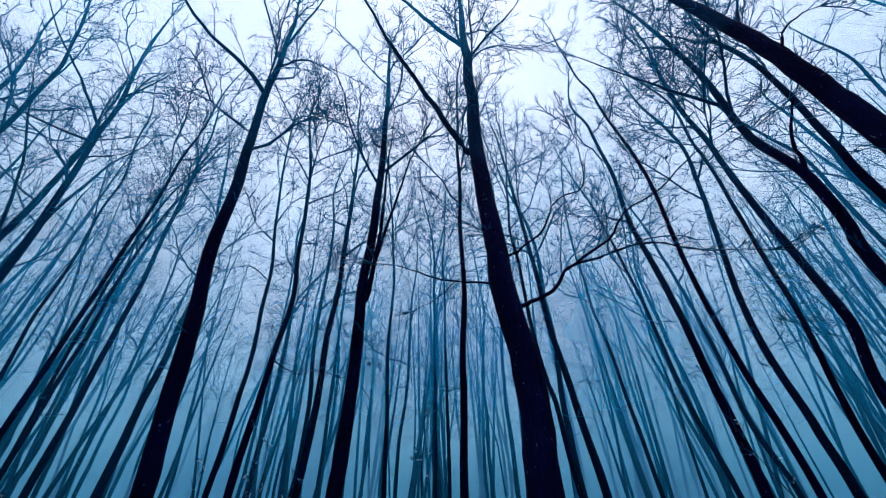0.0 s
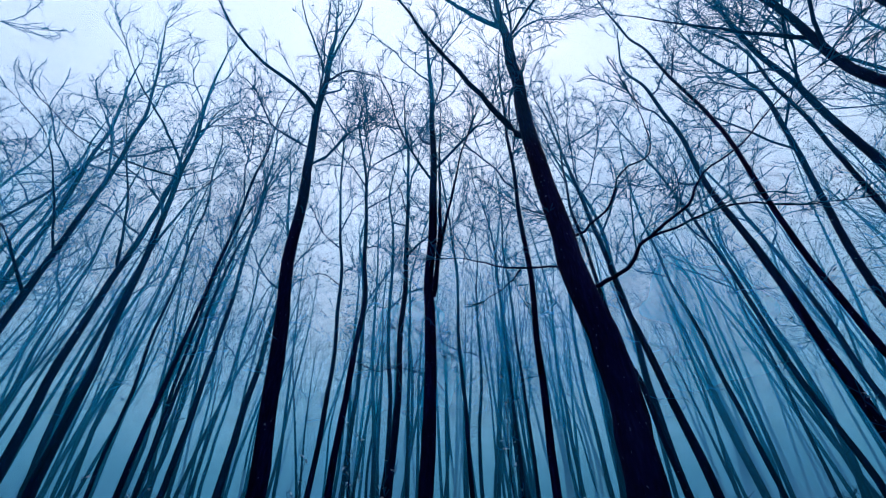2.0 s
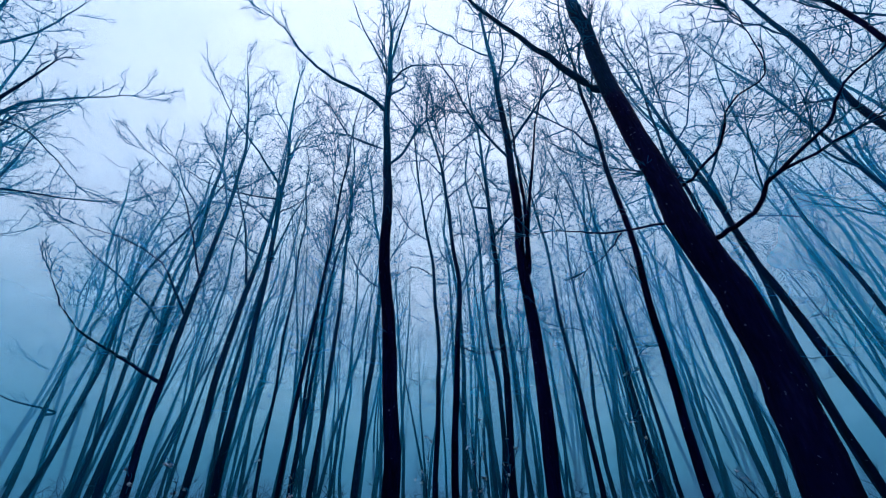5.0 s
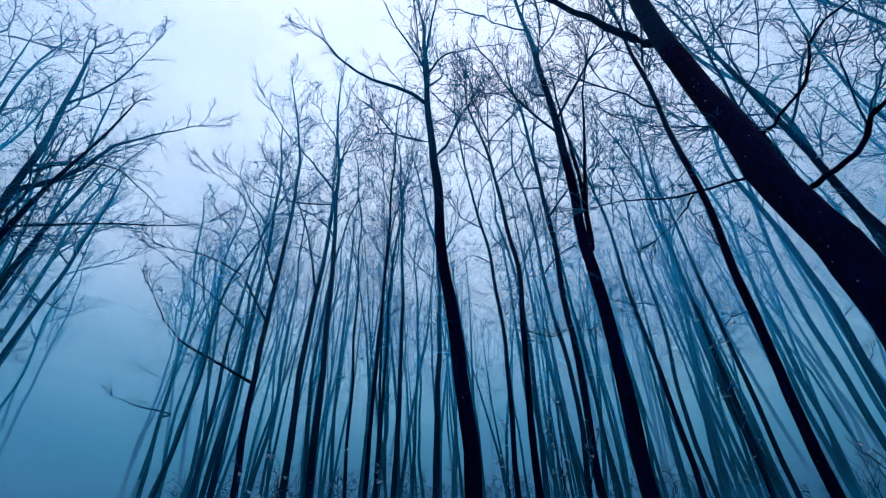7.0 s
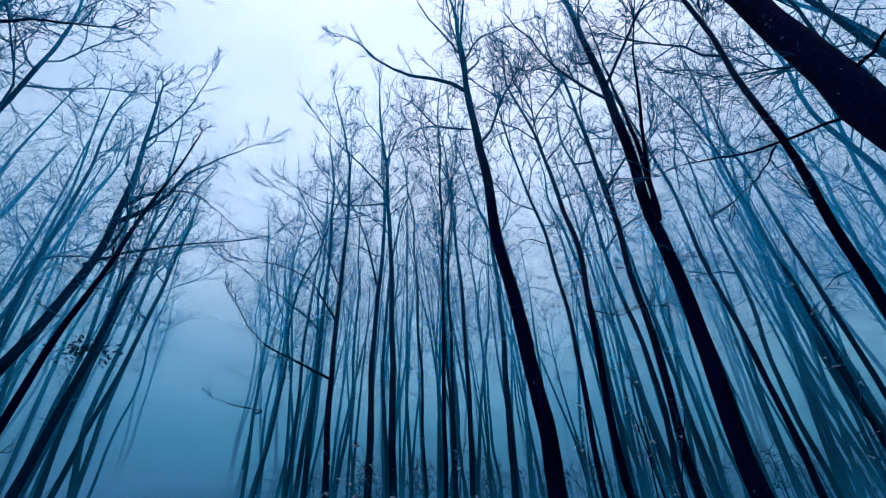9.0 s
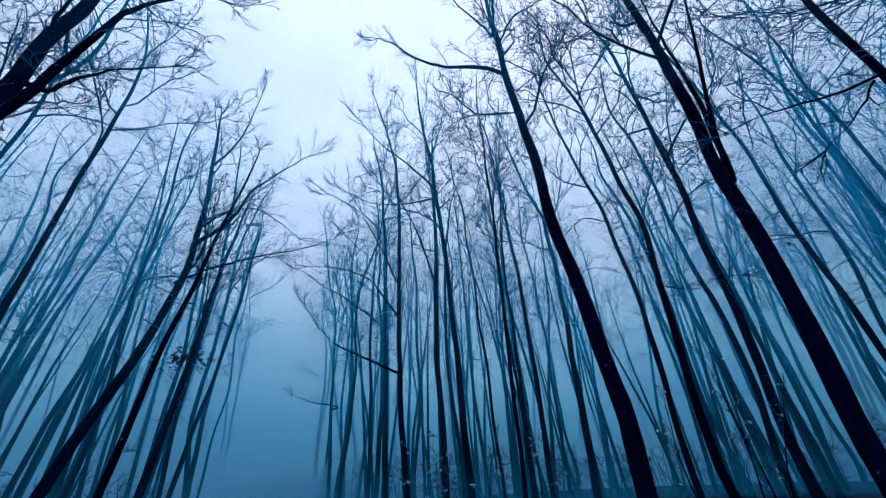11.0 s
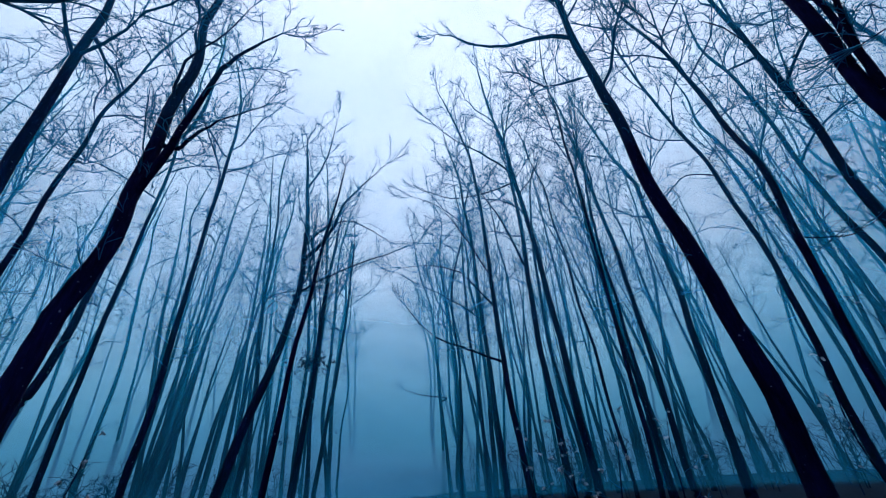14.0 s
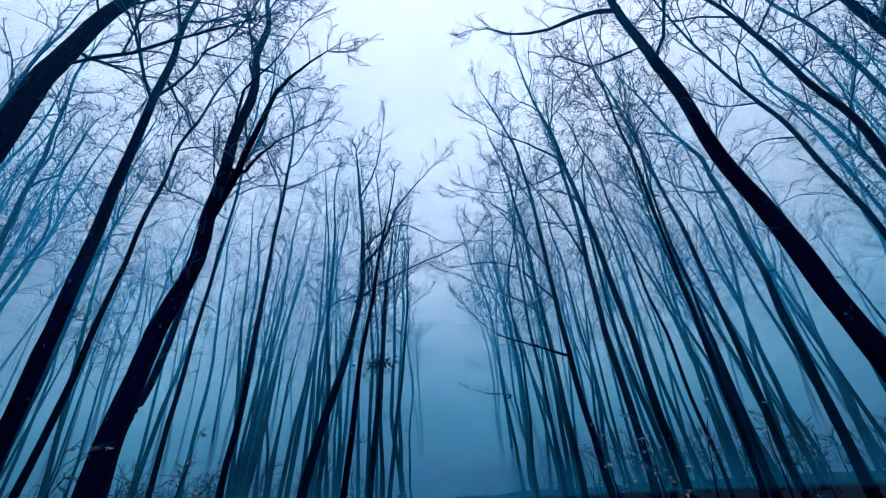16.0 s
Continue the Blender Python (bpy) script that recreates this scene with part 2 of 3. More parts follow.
    for k in range(count):
        f = bole + (0.96 - bole) * (k + rng.random()) / count
        at, d = on_axis(height * f)
        ln = height * rng.uniform(0.17, 0.27) * (1.25 - 0.75 * (f - bole) / (1 - bole)) * min(1.0, 0.7 + thick)
        spin += 2.4 + rng.gauss(0, 0.4)
        lean = radians(rng.uniform(30, 56))
        way = Vector((math.cos(spin) * math.sin(lean), math.sin(spin) * math.sin(lean), math.cos(lean)))
        lv, lf = [], []
        branch(rng, ((lv, lf), (tv, tf)), tips, at, way, ln, min(girth(at.z) * 0.55, 0.01 + 0.0075 * ln), 0, detail)
        part("limb", mesh_of(lv, lf, HAZED_LIMB_BARK), root)
    # the leader ends in a fork
    for _ in range(4):
        lv, lf = [], []
        branch(rng, ((lv, lf), (tv, tf)), tips, fine[-1], turned(rng, Vector((0, 0, 1)), 8, 38), height * rng.uniform(0.06, 0.1), min(0.028, girth(height * 0.97) * 0.6), 0, detail)
        part("limb", mesh_of(lv, lf, HAZED_LIMB_BARK), root)
    # short shoots on the bole
    for _ in range(int(16 * crown) if detail > 1 else 5):
        at, d = on_axis(height * rng.uniform(0.22, bole + 0.1))
        way = turned(rng, d, 45, 95)
        pts = wander(rng, at, way, rng.uniform(0.3, 1.1), 4, 0.25, 0.04)
        tube(tv, tf, pts, [0.01, 0.009, 0.008, 0.007, 0.005], 3)
        sprays(rng, tv, tf, tips, pts, 0.01, 3, 0.42, 0.2, 1)
    part("crown", mesh_of(tv, tf, HAZED_TWIG), root, "bare dark twigs of the crown", "stuff")
    if detail > 1 and tips:
        lv, lf = [], []
        for _ in range(int(90 * crown)):
            leaf(lv, lf, rng, rng.choice(tips), rng.uniform(0.05, 0.09))
        part("foliage", mesh_of(lv, lf, DEAD_LEAF, False), root, "few withered leaves left on the twigs", "stuff")


def oak(x, y, thick, thick_at, height, bends, limbs, crown=1.0, detail=2, bole=0.5):
    root = new("oak_tree")
    root.location = (x, y, 0)
    size = "stout" if thick > 0.4 else "slender" if thick < 0.22 else "tall"
    more = "forked, with long bare limbs" if len(limbs) > 2 else "with bare twigs and no leaves"
    tagged(root, f"{size} dark leafless oak in fog, {more}", "tree", "oaks of the winter forest")
    tree_parts(root, thick, thick_at, height, bends, limbs, crown, detail, bole)
    return root


# ---- ground and road ----
def ground_height(x, y):
    away = abs((Vector((x, y, 0)) - ROAD_AT).dot(ROAD_SIDE))
    bank = max(0.0, min(1.0, (away - 2.0) / 1.2))
    return -0.12 + 0.12 * bank + 0.05 * noise.noise((x * 0.35, y * 0.35, 0)) * bank + 0.02 * noise.noise((x * 1.7, y * 1.7, 3))


def sheet(name, rows, mat, label, category):
    verts = [p for row in rows for p in row]
    w = len(rows[0])
    faces = [(r * w + c, r * w + c + 1, (r + 1) * w + c + 1, (r + 1) * w + c) for r in range(len(rows) - 1) for c in range(w - 1)]
    ob = new(name, mesh_of(verts, faces, mat))
    return tagged(ob, label, category, kind="structure")


def spread(n, near, far):
    """Steps that are fine in the middle and coarse far out."""
    out = []
    for k in range(-n, n + 1):
        f = k / n
        out.append(math.copysign(near * abs(f) + (far - near) * abs(f) ** 5, f))
    return out


steps = spread(70, 45, 1500)
sheet("ground", [[(x, y, ground_height(x, y)) for x in steps] for y in steps], LITTER, "dark forest floor covered with wet leaf litter", "ground")
road_rows = []
for k in range(-60, 121):
    row = []
    for s in (-1.9, -1.3, -0.9, -0.5, 0.0, 0.5, 0.9, 1.3, 1.9):
        p = ROAD_AT + ROAD_WAY * k * 0.8 + ROAD_SIDE * (s + 0.12 * math.sin(k * 0.21))
        rut = -0.05 if abs(abs(s) - 0.9) < 0.1 else 0.0
        row.append((p.x, p.y, -0.06 + rut + (-0.09 if abs(s) > 1.8 else 0) + 0.012 * noise.noise((p.x * 2, p.y * 2, 1))))
    road_rows.append(row)
sheet("road", road_rows, TRACK, "muddy rutted forest road between the trees", "road")


# ---- the oaks round the camera: place, girth, height, bends (height, x, y) and limbs ----
oak(1.31, 6.07, 0.49, 3.2, 20.3, [(1.89, -0.05, 0.03), (3.23, -0.02, 0.04), (5.34, -0.21, 0.1), (9.32, -0.42, 0.19), (14.48, -0.46, 0.25), (19.48, -0.52, 0.32)],
    [(0.134, [(-0.7, 0.25, 9.52), (-1.49, -0.38, 10.5), (-2.52, -1.23, 11.83), (-3.35, -2.02, 13.03), (-4.14, -2.74, 14.14)]), (0.13, [(-0.74, 0.32, 15.68), (-1.71, -0.13, 16.23), (-2.5, -0.59, 16.76), (-3.3, -1.05, 17.29), (-4.07, -1.7, 17.99)]), (0.055, [(0.24, 0.0, 4.85), (0.7, -0.18, 5.05), (0.87, -0.31, 5.3), (1.23, -0.48, 5.51), (1.7, -0.68, 5.77), (1.99, -0.91, 6.18), (2.61, -1.16, 6.49), (3.31, -1.54, 7.04), (3.92, -1.79, 7.34)]), (0.036, [(0.97, -0.14, 5.49), (1.54, -0.36, 5.57), (2.38, -0.66, 5.64), (3.19, -0.8, 5.36), (4.11, -1.03, 5.2)]), (0.037, [(0.14, 0.04, 6.03), (0.65, -0.25, 6.37), (0.96, -0.55, 6.85), (1.46, -0.75, 7.03), (1.47, -1.06, 7.69), (1.35, -1.27, 8.17)]), (0.035, [(-0.44, 0.15, 5.34), (-1.4, 0.23, 5.52), (-1.91, 0.23, 5.72), (-2.31, 0.23, 5.87), (-2.85, 0.28, 5.97)]), (0.022, [(-1.15, 0.3, 5.49), (-1.52, 0.45, 5.2), (-1.91, 0.55, 5.03)]), (0.078, [(-0.24, 0.21, 14.58), (0.4, -0.33, 14.98), (1.04, -0.8, 15.31), (1.49, -1.31, 15.71)])])
oak(5.99, 2.71, 0.29, 6.9, 17.0, [(5.59, -0.21, 0.42), (6.91, -0.24, 0.47), (7.89, -0.26, 0.52), (9.24, -0.32, 0.63), (11.37, -0.45, 0.9)],
    [(0.049, [(-0.23, 0.45, 7.85), (-0.29, 0.24, 8.1), (-0.2, 0.01, 8.15), (-0.04, -0.19, 8.06)])], 0.6)
oak(4.79, 5.77, 0.10, 2.6, 17.7, [(1.83, -0.07, 0.07), (3.28, -0.15, 0.15), (4.13, -0.18, 0.17), (5.4, -0.21, 0.21), (8.04, -0.18, 0.2), (11.65, -0.39, 0.39)],
    [], 0.6)
oak(-7.86, -4.11, 0.30, 4.5, 17.0, [(2.49, -0.04, 0.07), (3.81, -0.11, 0.19), (5.37, -0.22, 0.41), (6.55, -0.23, 0.41), (8.68, -0.24, 0.44)],
    [(0.148, [(-0.23, 0.42, 6.34), (0.06, 0.82, 7.42), (0.58, 1.34, 9.15), (0.76, 1.77, 10.01), (0.87, 2.48, 11.0)]), (0.075, [(-0.41, 0.77, 7.86), (-0.3, 1.07, 8.3), (-0.21, 1.54, 8.83), (-0.18, 2.29, 9.49)]), (0.065, [(-0.24, 0.44, 8.68), (0.35, 0.61, 9.76), (0.65, 1.26, 10.73), (0.99, 1.74, 11.63)])])
oak(0.30, 8.00, 0.15, 2.7, 17.5, [(1.78, -0.04, 0.01), (3.86, 0.04, 0.0), (6.09, 0.13, 0.0), (9.03, 0.16, 0.01), (10.7, 0.18, 0.01)],
    [])
oak(-2.00, 7.99, 0.28, 2.9, 18.1, [(1.74, -0.02, -0.08), (4.04, 0.02, -0.16), (6.06, 0.04, -0.25), (9.8, 0.12, -0.38), (13.93, 0.06, -0.57), (17.33, -0.05, -0.74)],
    [(0.105, [(0.13, -0.24, 5.9), (0.27, -0.3, 7.2), (0.33, -0.4, 8.8), (0.34, -0.5, 10.8), (0.42, -0.6, 12.8)]), (0.078, [(0.15, -0.24, 6.36), (0.45, -0.61, 7.35), (0.82, -1.06, 8.54), (1.25, -1.51, 9.75), (1.85, -1.88, 10.88)])])
oak(-6.34, -6.78, 0.35, 7.9, 17.0, [(6.78, -0.23, 0.2), (8.85, -0.25, 0.22), (11.09, -0.43, 0.38)],
    [])
oak(7.03, 4.75, 0.19, 5.7, 17.3, [(4.7, -0.18, 0.26), (5.71, -0.15, 0.21), (7.01, -0.15, 0.22), (8.37, -0.3, 0.44), (9.97, -0.31, 0.46), (13.11, -0.36, 0.53), (16.46, -0.58, 0.86)],
    [(0.071, [(-0.37, 0.54, 9.74), (-0.99, 0.65, 10.45), (-1.59, 0.73, 11.16), (-2.49, 0.81, 12.26), (-3.26, 0.91, 13.17)]), (0.073, [(-0.12, 0.18, 7.02), (-0.22, -0.05, 7.52), (-0.24, -0.44, 8.07), (-0.13, -0.9, 8.47)])], 0.6)
oak(-5.44, 7.80, 0.34, 3.7, 17.5, [(2.09, 0.15, -0.14), (3.72, 0.11, -0.36), (5.55, 0.06, -0.61), (7.71, -0.04, -0.93), (9.41, 0.05, -1.06), (12.08, -0.01, -1.42), (14.45, 0.08, -1.63), (16.19, 0.13, -1.8)],
    [(0.106, [(-0.0, -1.45, 12.44), (-0.42, -2.11, 12.77), (-1.17, -2.97, 13.04), (-1.69, -3.81, 13.47), (-1.91, -4.49, 13.96), (-2.18, -5.01, 14.26)]), (0.07, [(0.02, -1.58, 13.71), (0.76, -1.59, 14.22), (1.46, -1.26, 14.41), (2.15, -0.84, 14.51)]), (0.083, [(0.04, -1.67, 14.62), (0.66, -2.12, 15.4), (1.32, -2.55, 16.18), (1.85, -3.16, 17.04)]), (0.072, [(0.01, -1.66, 14.3), (-0.1, -2.42, 14.87), (-0.21, -3.15, 15.43), (-0.19, -3.94, 16.11)])])
oak(7.46, 4.39, 0.13, 7.3, 17.0, [(5.92, -0.12, 0.19), (7.3, -0.09, 0.16), (8.82, -0.09, 0.15), (10.75, -0.15, 0.26), (12.3, -0.24, 0.4)],
    [], 0.6)
oak(-8.40, -5.71, 0.23, 4.9, 18.0, [(2.23, 0.04, -0.07), (4.56, 0.03, -0.05), (7.84, 0.09, -0.14), (11.33, 0.1, -0.15), (13.41, 0.15, -0.24)],
    [])
oak(-10.16, -0.73, 0.12, 3.0, 9.5, [(1.15, -0.0, 0.08), (3.01, -0.0, 0.21), (4.93, -0.01, 0.47), (6.25, -0.01, 0.66)],
    [], 0.6)
oak(5.51, 7.75, 0.17, 3.1, 16.3, [(1.95, -0.07, 0.04), (4.22, -0.13, 0.08), (6.17, -0.21, 0.13), (8.21, -0.34, 0.22), (12.27, -0.39, 0.25), (14.28, -0.68, 0.45)],
    [], 0.6)
oak(-4.30, 9.34, 0.17, 2.0, 16.9, [(1.2, -0.25, -0.13), (2.9, -0.19, -0.14), (4.69, -0.12, -0.14), (6.67, 0.02, -0.13), (8.3, -0.11, -0.21), (10.72, -0.27, -0.33), (13.17, -0.64, -0.53)],
    [(0.026, [(-0.02, -0.11, 5.03), (0.47, 0.15, 4.79), (0.93, 0.3, 4.91), (1.39, 0.49, 4.88)])])
oak(-8.02, 7.07, 0.11, 2.6, 17.0, [(1.19, 0.1, 0.09), (4.9, 0.16, 0.13), (7.25, 0.21, 0.15), (10.48, 0.26, 0.19)],
    [])
oak(2.92, 9.52, 0.12, 3.4, 16.7, [(2.09, -0.13, 0.04), (3.87, -0.28, 0.08), (4.72, -0.45, 0.13), (6.39, -0.53, 0.15)],
    [])
oak(7.47, 6.51, 0.17, 5.4, 17.9, [(3.28, -0.11, 0.14), (4.57, -0.01, 0.03), (6.16, -0.02, 0.05), (7.55, -0.09, 0.14), (10.46, -0.15, 0.21)],
    [])
oak(7.12, 7.33, 0.12, 3.3, 18.1, [(2.21, 0.04, -0.04), (3.86, 0.12, -0.11), (5.55, 0.17, -0.17), (7.08, 0.2, -0.19)],
    [])
oak(-3.54, 10.43, 0.19, 3.3, 17.7, [(1.84, 0.0, -0.07), (4.94, 0.09, -0.15), (8.09, 0.15, -0.25), (11.84, 0.1, -0.4), (14.05, 0.05, -0.5)],
    [(0.044, [(0.24, -0.21, 7.68), (0.35, -1.14, 9.99), (0.08, -1.71, 11.16), (-0.54, -2.03, 11.51)])])
oak(3.69, 10.00, 0.19, 3.3, 17.3, [(2.13, -0.18, 0.09), (4.51, -0.45, 0.21), (7.29, -0.7, 0.33), (10.93, -0.89, 0.44), (15.54, -1.26, 0.62)],
    [])
oak(-9.95, -6.35, 0.13, 2.9, 16.9, [(1.57, -0.02, 0.04), (3.75, -0.1, 0.16), (6.81, -0.12, 0.2), (8.71, -0.21, 0.34)],
    [])
oak(6.90, 8.12, 0.16, 3.2, 17.3, [(1.92, 0.25, -0.2), (3.14, 0.19, -0.13), (4.8, 0.08, -0.02), (7.09, 0.28, -0.17), (9.28, 0.49, -0.33)],
    [])
oak(-11.84, -3.45, 0.15, 2.8, 17.5, [(1.38, 0.01, -0.02), (4.36, -0.02, 0.08), (7.7, -0.02, 0.09), (10.86, -0.03, 0.15)],
    [])
oak(-5.64, 10.43, 0.14, 3.5, 16.3, [(2.0, -0.04, -0.05), (5.18, 0.08, -0.04), (8.11, -0.08, -0.17), (9.52, -0.19, -0.25)],
    [(0.04, [(-0.08, -0.17, 8.11), (-0.57, -0.56, 8.43), (-1.09, -0.74, 8.19)])])
oak(-12.42, -1.65, 0.23, 2.8, 13.4, [(1.23, -0.01, -0.08), (4.15, -0.14, 0.65), (5.7, -0.21, 0.97), (7.73, -0.26, 1.16), (10.87, -0.29, 0.91), (13.17, -0.31, 0.66)],
    [(0.105, [(-0.26, 1.16, 7.73), (0.06, 1.88, 8.73), (0.38, 2.2, 9.71), (0.65, 2.78, 10.53), (0.97, 3.65, 11.57)]), (0.062, [(-0.22, 1.0, 6.42), (-0.1, 1.77, 6.98), (0.03, 3.0, 7.69), (0.12, 4.18, 8.25), (0.25, 5.13, 8.87)]), (0.058, [(-0.28, 1.18, 8.41), (-0.07, 1.77, 9.03), (0.02, 2.53, 9.34), (-0.1, 3.38, 9.11), (-0.25, 4.06, 8.81)]), (0.064, [(-0.3, 0.95, 10.88), (0.12, 1.41, 11.76), (0.63, 1.6, 12.81), (1.05, 1.7, 13.65)])])
oak(-11.33, -5.61, 0.17, 3.2, 16.9, [(2.49, 0.01, 0.01), (3.34, -0.07, 0.18), (4.32, -0.12, 0.29), (7.02, -0.16, 0.39), (10.11, -0.23, 0.56)],
    [])
oak(-11.44, 5.98, 0.18, 2.2, 17.6, [(0.8, 0.05, 0.09), (4.33, -0.06, -0.12), (8.53, -0.07, -0.14), (11.22, -0.1, -0.21)],
    [(0.069, [(-0.12, -0.22, 4.23), (-0.5, -1.09, 4.65), (-0.91, -2.02, 5.14), (-1.14, -2.67, 5.81), (-1.23, -3.03, 6.36)]), (0.056, [(-0.13, -0.25, 6.21), (-0.31, -1.24, 7.36), (-0.74, -2.26, 7.75), (-1.19, -3.13, 7.78)]), (0.05, [(-0.12, -0.23, 7.45), (-0.05, -1.09, 8.87), (-0.1, -1.91, 9.93), (-0.41, -2.91, 10.51)])])
oak(-1.82, 12.39, 0.13, 4.2, 16.7, [(2.36, 0.03, 0.01), (6.98, -0.19, -0.02), (9.3, -0.16, -0.01)],
    [])
oak(-9.42, 9.08, 0.11, 2.9, 16.7, [(1.53, -0.01, -0.02), (5.7, 0.05, 0.01), (8.36, 0.05, -0.01)],
    [])
clustered = oak(-13.54, -0.12, 0.17, 3.5, 11.0, [(1.01, 0.01, 0.07), (4.62, 0.03, 0.33), (7.5, 0.05, 0.49)],
    [], 0.6)
oak(6.69, 10.32, 0.13, 3.0, 16.7, [(2.09, -0.07, 0.05), (4.25, -0.34, 0.22), (6.79, -0.44, 0.28), (8.51, -0.57, 0.36)],
    [])
oak(-10.86, 7.94, 0.22, 2.6, 18.4, [(1.17, 0.03, -0.07), (4.75, 0.12, -0.28), (10.17, 0.16, -0.71), (13.0, 0.15, -1.0), (15.64, 0.06, -1.36)],
    [(0.077, [(0.16, -0.86, 11.67), (-0.06, -2.11, 12.67), (-0.31, -3.12, 13.37), (-0.44, -4.4, 14.54)]), (0.056, [(0.16, -0.75, 10.56), (0.76, -0.43, 11.15), (1.33, -0.22, 11.84)]), (0.066, [(0.13, -0.86, 11.24), (-0.62, -1.75, 11.07), (-1.47, -3.01, 11.15), (-1.96, -4.28, 11.79)]), (0.062, [(0.15, -1.03, 13.32), (0.99, -1.04, 14.43), (1.76, -1.15, 15.55)])], 1.0, 1)
oak(-12.82, -5.36, 0.13, 3.1, 17.1, [(1.42, -0.0, 0.01), (5.39, -0.02, 0.05), (7.48, -0.06, 0.12)],
    [], 0.6)
oak(-11.56, 7.43, 0.21, 3.0, 16.6, [(1.32, 0.04, 0.05), (5.84, -0.02, -0.03), (9.33, 0.07, 0.1)],
    [(0.071, [(-0.04, -0.06, 8.05), (0.13, -0.8, 9.68), (0.13, -1.67, 11.14), (0.16, -2.26, 12.21)])], 0.6)
oak(0.10, 13.46, 0.11, 4.3, 17.5, [(2.41, -0.07, -0.01), (6.33, -0.12, -0.02), (9.12, -0.18, -0.03)],
    [], 1.0, 1)
oak(-10.88, 9.22, 0.10, 3.0, 17.5, [(1.27, -0.02, -0.02), (6.98, -0.15, -0.2), (10.05, -0.24, -0.32)],
    [], 1.0, 1)
oak(-0.51, 13.76, 0.12, 4.5, 18.1, [(2.43, 0.07, 0.01), (6.46, 0.05, 0.01), (11.03, 0.02, 0.02)],
    [], 1.0, 1)
oak(-9.80, 10.38, 0.17, 3.0, 18.0, [(1.08, -0.09, -0.1), (6.08, 0.02, -0.1), (11.25, -0.06, -0.27), (13.9, -0.12, -0.38)],
    [(0.055, [(-0.08, -0.34, 13.54), (-0.15, -1.13, 14.5), (-0.08, -1.99, 15.69)])], 1.0, 1)
oak(-10.36, 9.93, 0.10, 4.6, 16.9, [(2.76, 0.0, 0.0), (5.08, -0.05, -0.05), (8.28, -0.11, -0.11), (10.25, -0.03, -0.03)],
    [], 1.0, 1)
oak(-13.55, 6.47, 0.19, 2.4, 18.0, [(0.89, 0.01, 0.01), (5.91, -0.01, -0.08), (9.71, -0.05, -0.19), (11.83, -0.1, -0.32)],
    [(0.064, [(-0.04, -0.14, 6.37), (-0.38, -1.27, 7.26), (-0.74, -2.36, 7.94), (-1.12, -3.46, 8.63)])], 1.0, 1)
oak(8.74, 11.28, 0.15, 2.5, 16.3, [(2.12, -0.02, 0.02), (3.88, -0.27, 0.21), (6.22, -0.32, 0.25), (8.6, -0.44, 0.33)],
    [], 1.0, 1)
oak(6.23, 12.95, 0.13, 4.4, 17.3, [(2.27, -0.1, 0.05), (4.97, -0.3, 0.14), (7.27, -0.44, 0.21), (9.13, -0.56, 0.26)],
    [], 1.0, 1)
oak(-9.46, 11.82, 0.24, 2.0, 16.7, [(0.56, 0.0, -0.0), (3.73, 0.12, 0.05), (10.02, 0.28, 0.11)],
    [], 1.0, 1)
oak(-15.77, 0.71, 0.14, 2.4, 11.5, [(0.9, -0.0, -0.05), (4.32, 0.03, 0.36), (6.54, 0.05, 0.57)],
    [], 0.6)
oak(-15.05, 5.85, 0.12, 2.1, 16.7, [(0.56, -0.11, -0.26), (4.91, -0.01, -0.01), (7.85, -0.05, -0.11)],
    [], 1.0, 1)
oak(8.01, 14.24, 0.10, 4.0, 17.5, [(2.33, 0.01, -0.0), (6.0, 0.15, -0.09), (7.83, 0.1, -0.06)],
    [], 1.0, 1)
oak(-4.69, 16.30, 0.15, 4.6, 17.7, [(2.21, -0.09, -0.02), (8.23, -0.24, -0.06), (11.29, -0.3, -0.07)],
    [], 1.0, 1)
oak(-21.90, 7.89, 0.19, 2.5, 17.3, [(4.77, -0.15, -0.37), (9.1, -0.24, -0.57)],
    [(0.083, [(-0.04, -0.08, 4.74), (-0.47, -1.28, 4.98), (-0.84, -2.33, 5.35)])], 1.0, 1)


# a bunch of withered leaves hangs on one of the oaks beside the road
bunch_rng, bunch_v, bunch_f = random.Random(3), [], []
for _ in range(150):
    leaf(bunch_v, bunch_f, bunch_rng, Vector((bunch_rng.gauss(0.05, 0.22), bunch_rng.gauss(0.3, 0.3), 4.55 + bunch_rng.gauss(0, 0.13))), bunch_rng.uniform(0.09, 0.16))
part("leaf_bunch", mesh_of(bunch_v, bunch_f, DEAD_LEAF, False), clustered, "dark bunch of withered leaves")

# ---- the forest behind: eight kinds of tree, repeated at random places ----
fill = random.Random(5)
kinds = []
for k in range(8):
    h = fill.uniform(15, 18.5)
    lean = [(z, fill.gauss(0, 0.12) + 0.02 * z * fill.uniform(-1, 1), fill.gauss(0, 0.12)) for z in (1, 4, 7, 10)]
    kinds.append((h, fill.uniform(0.13, 0.22), lean))
taken = [(o.location.x, o.location.y) for o in scene.objects if o.name.startswith("oak_tree")]
spots = []
while len(spots) < 130:
    a, d = fill.uniform(0, 2 * math.pi), 12.5 + 20 * fill.random() ** 0.9
    p = Vector((d * math.cos(a), d * math.sin(a), 0))
    off = abs((p - ROAD_AT).dot(ROAD_SIDE))
    if off < 3.9 or any((p.x - x) ** 2 + (p.y - y) ** 2 < 2.6 for x, y in taken):
        continue
    taken.append((p.x, p.y))
    spots.append(p)
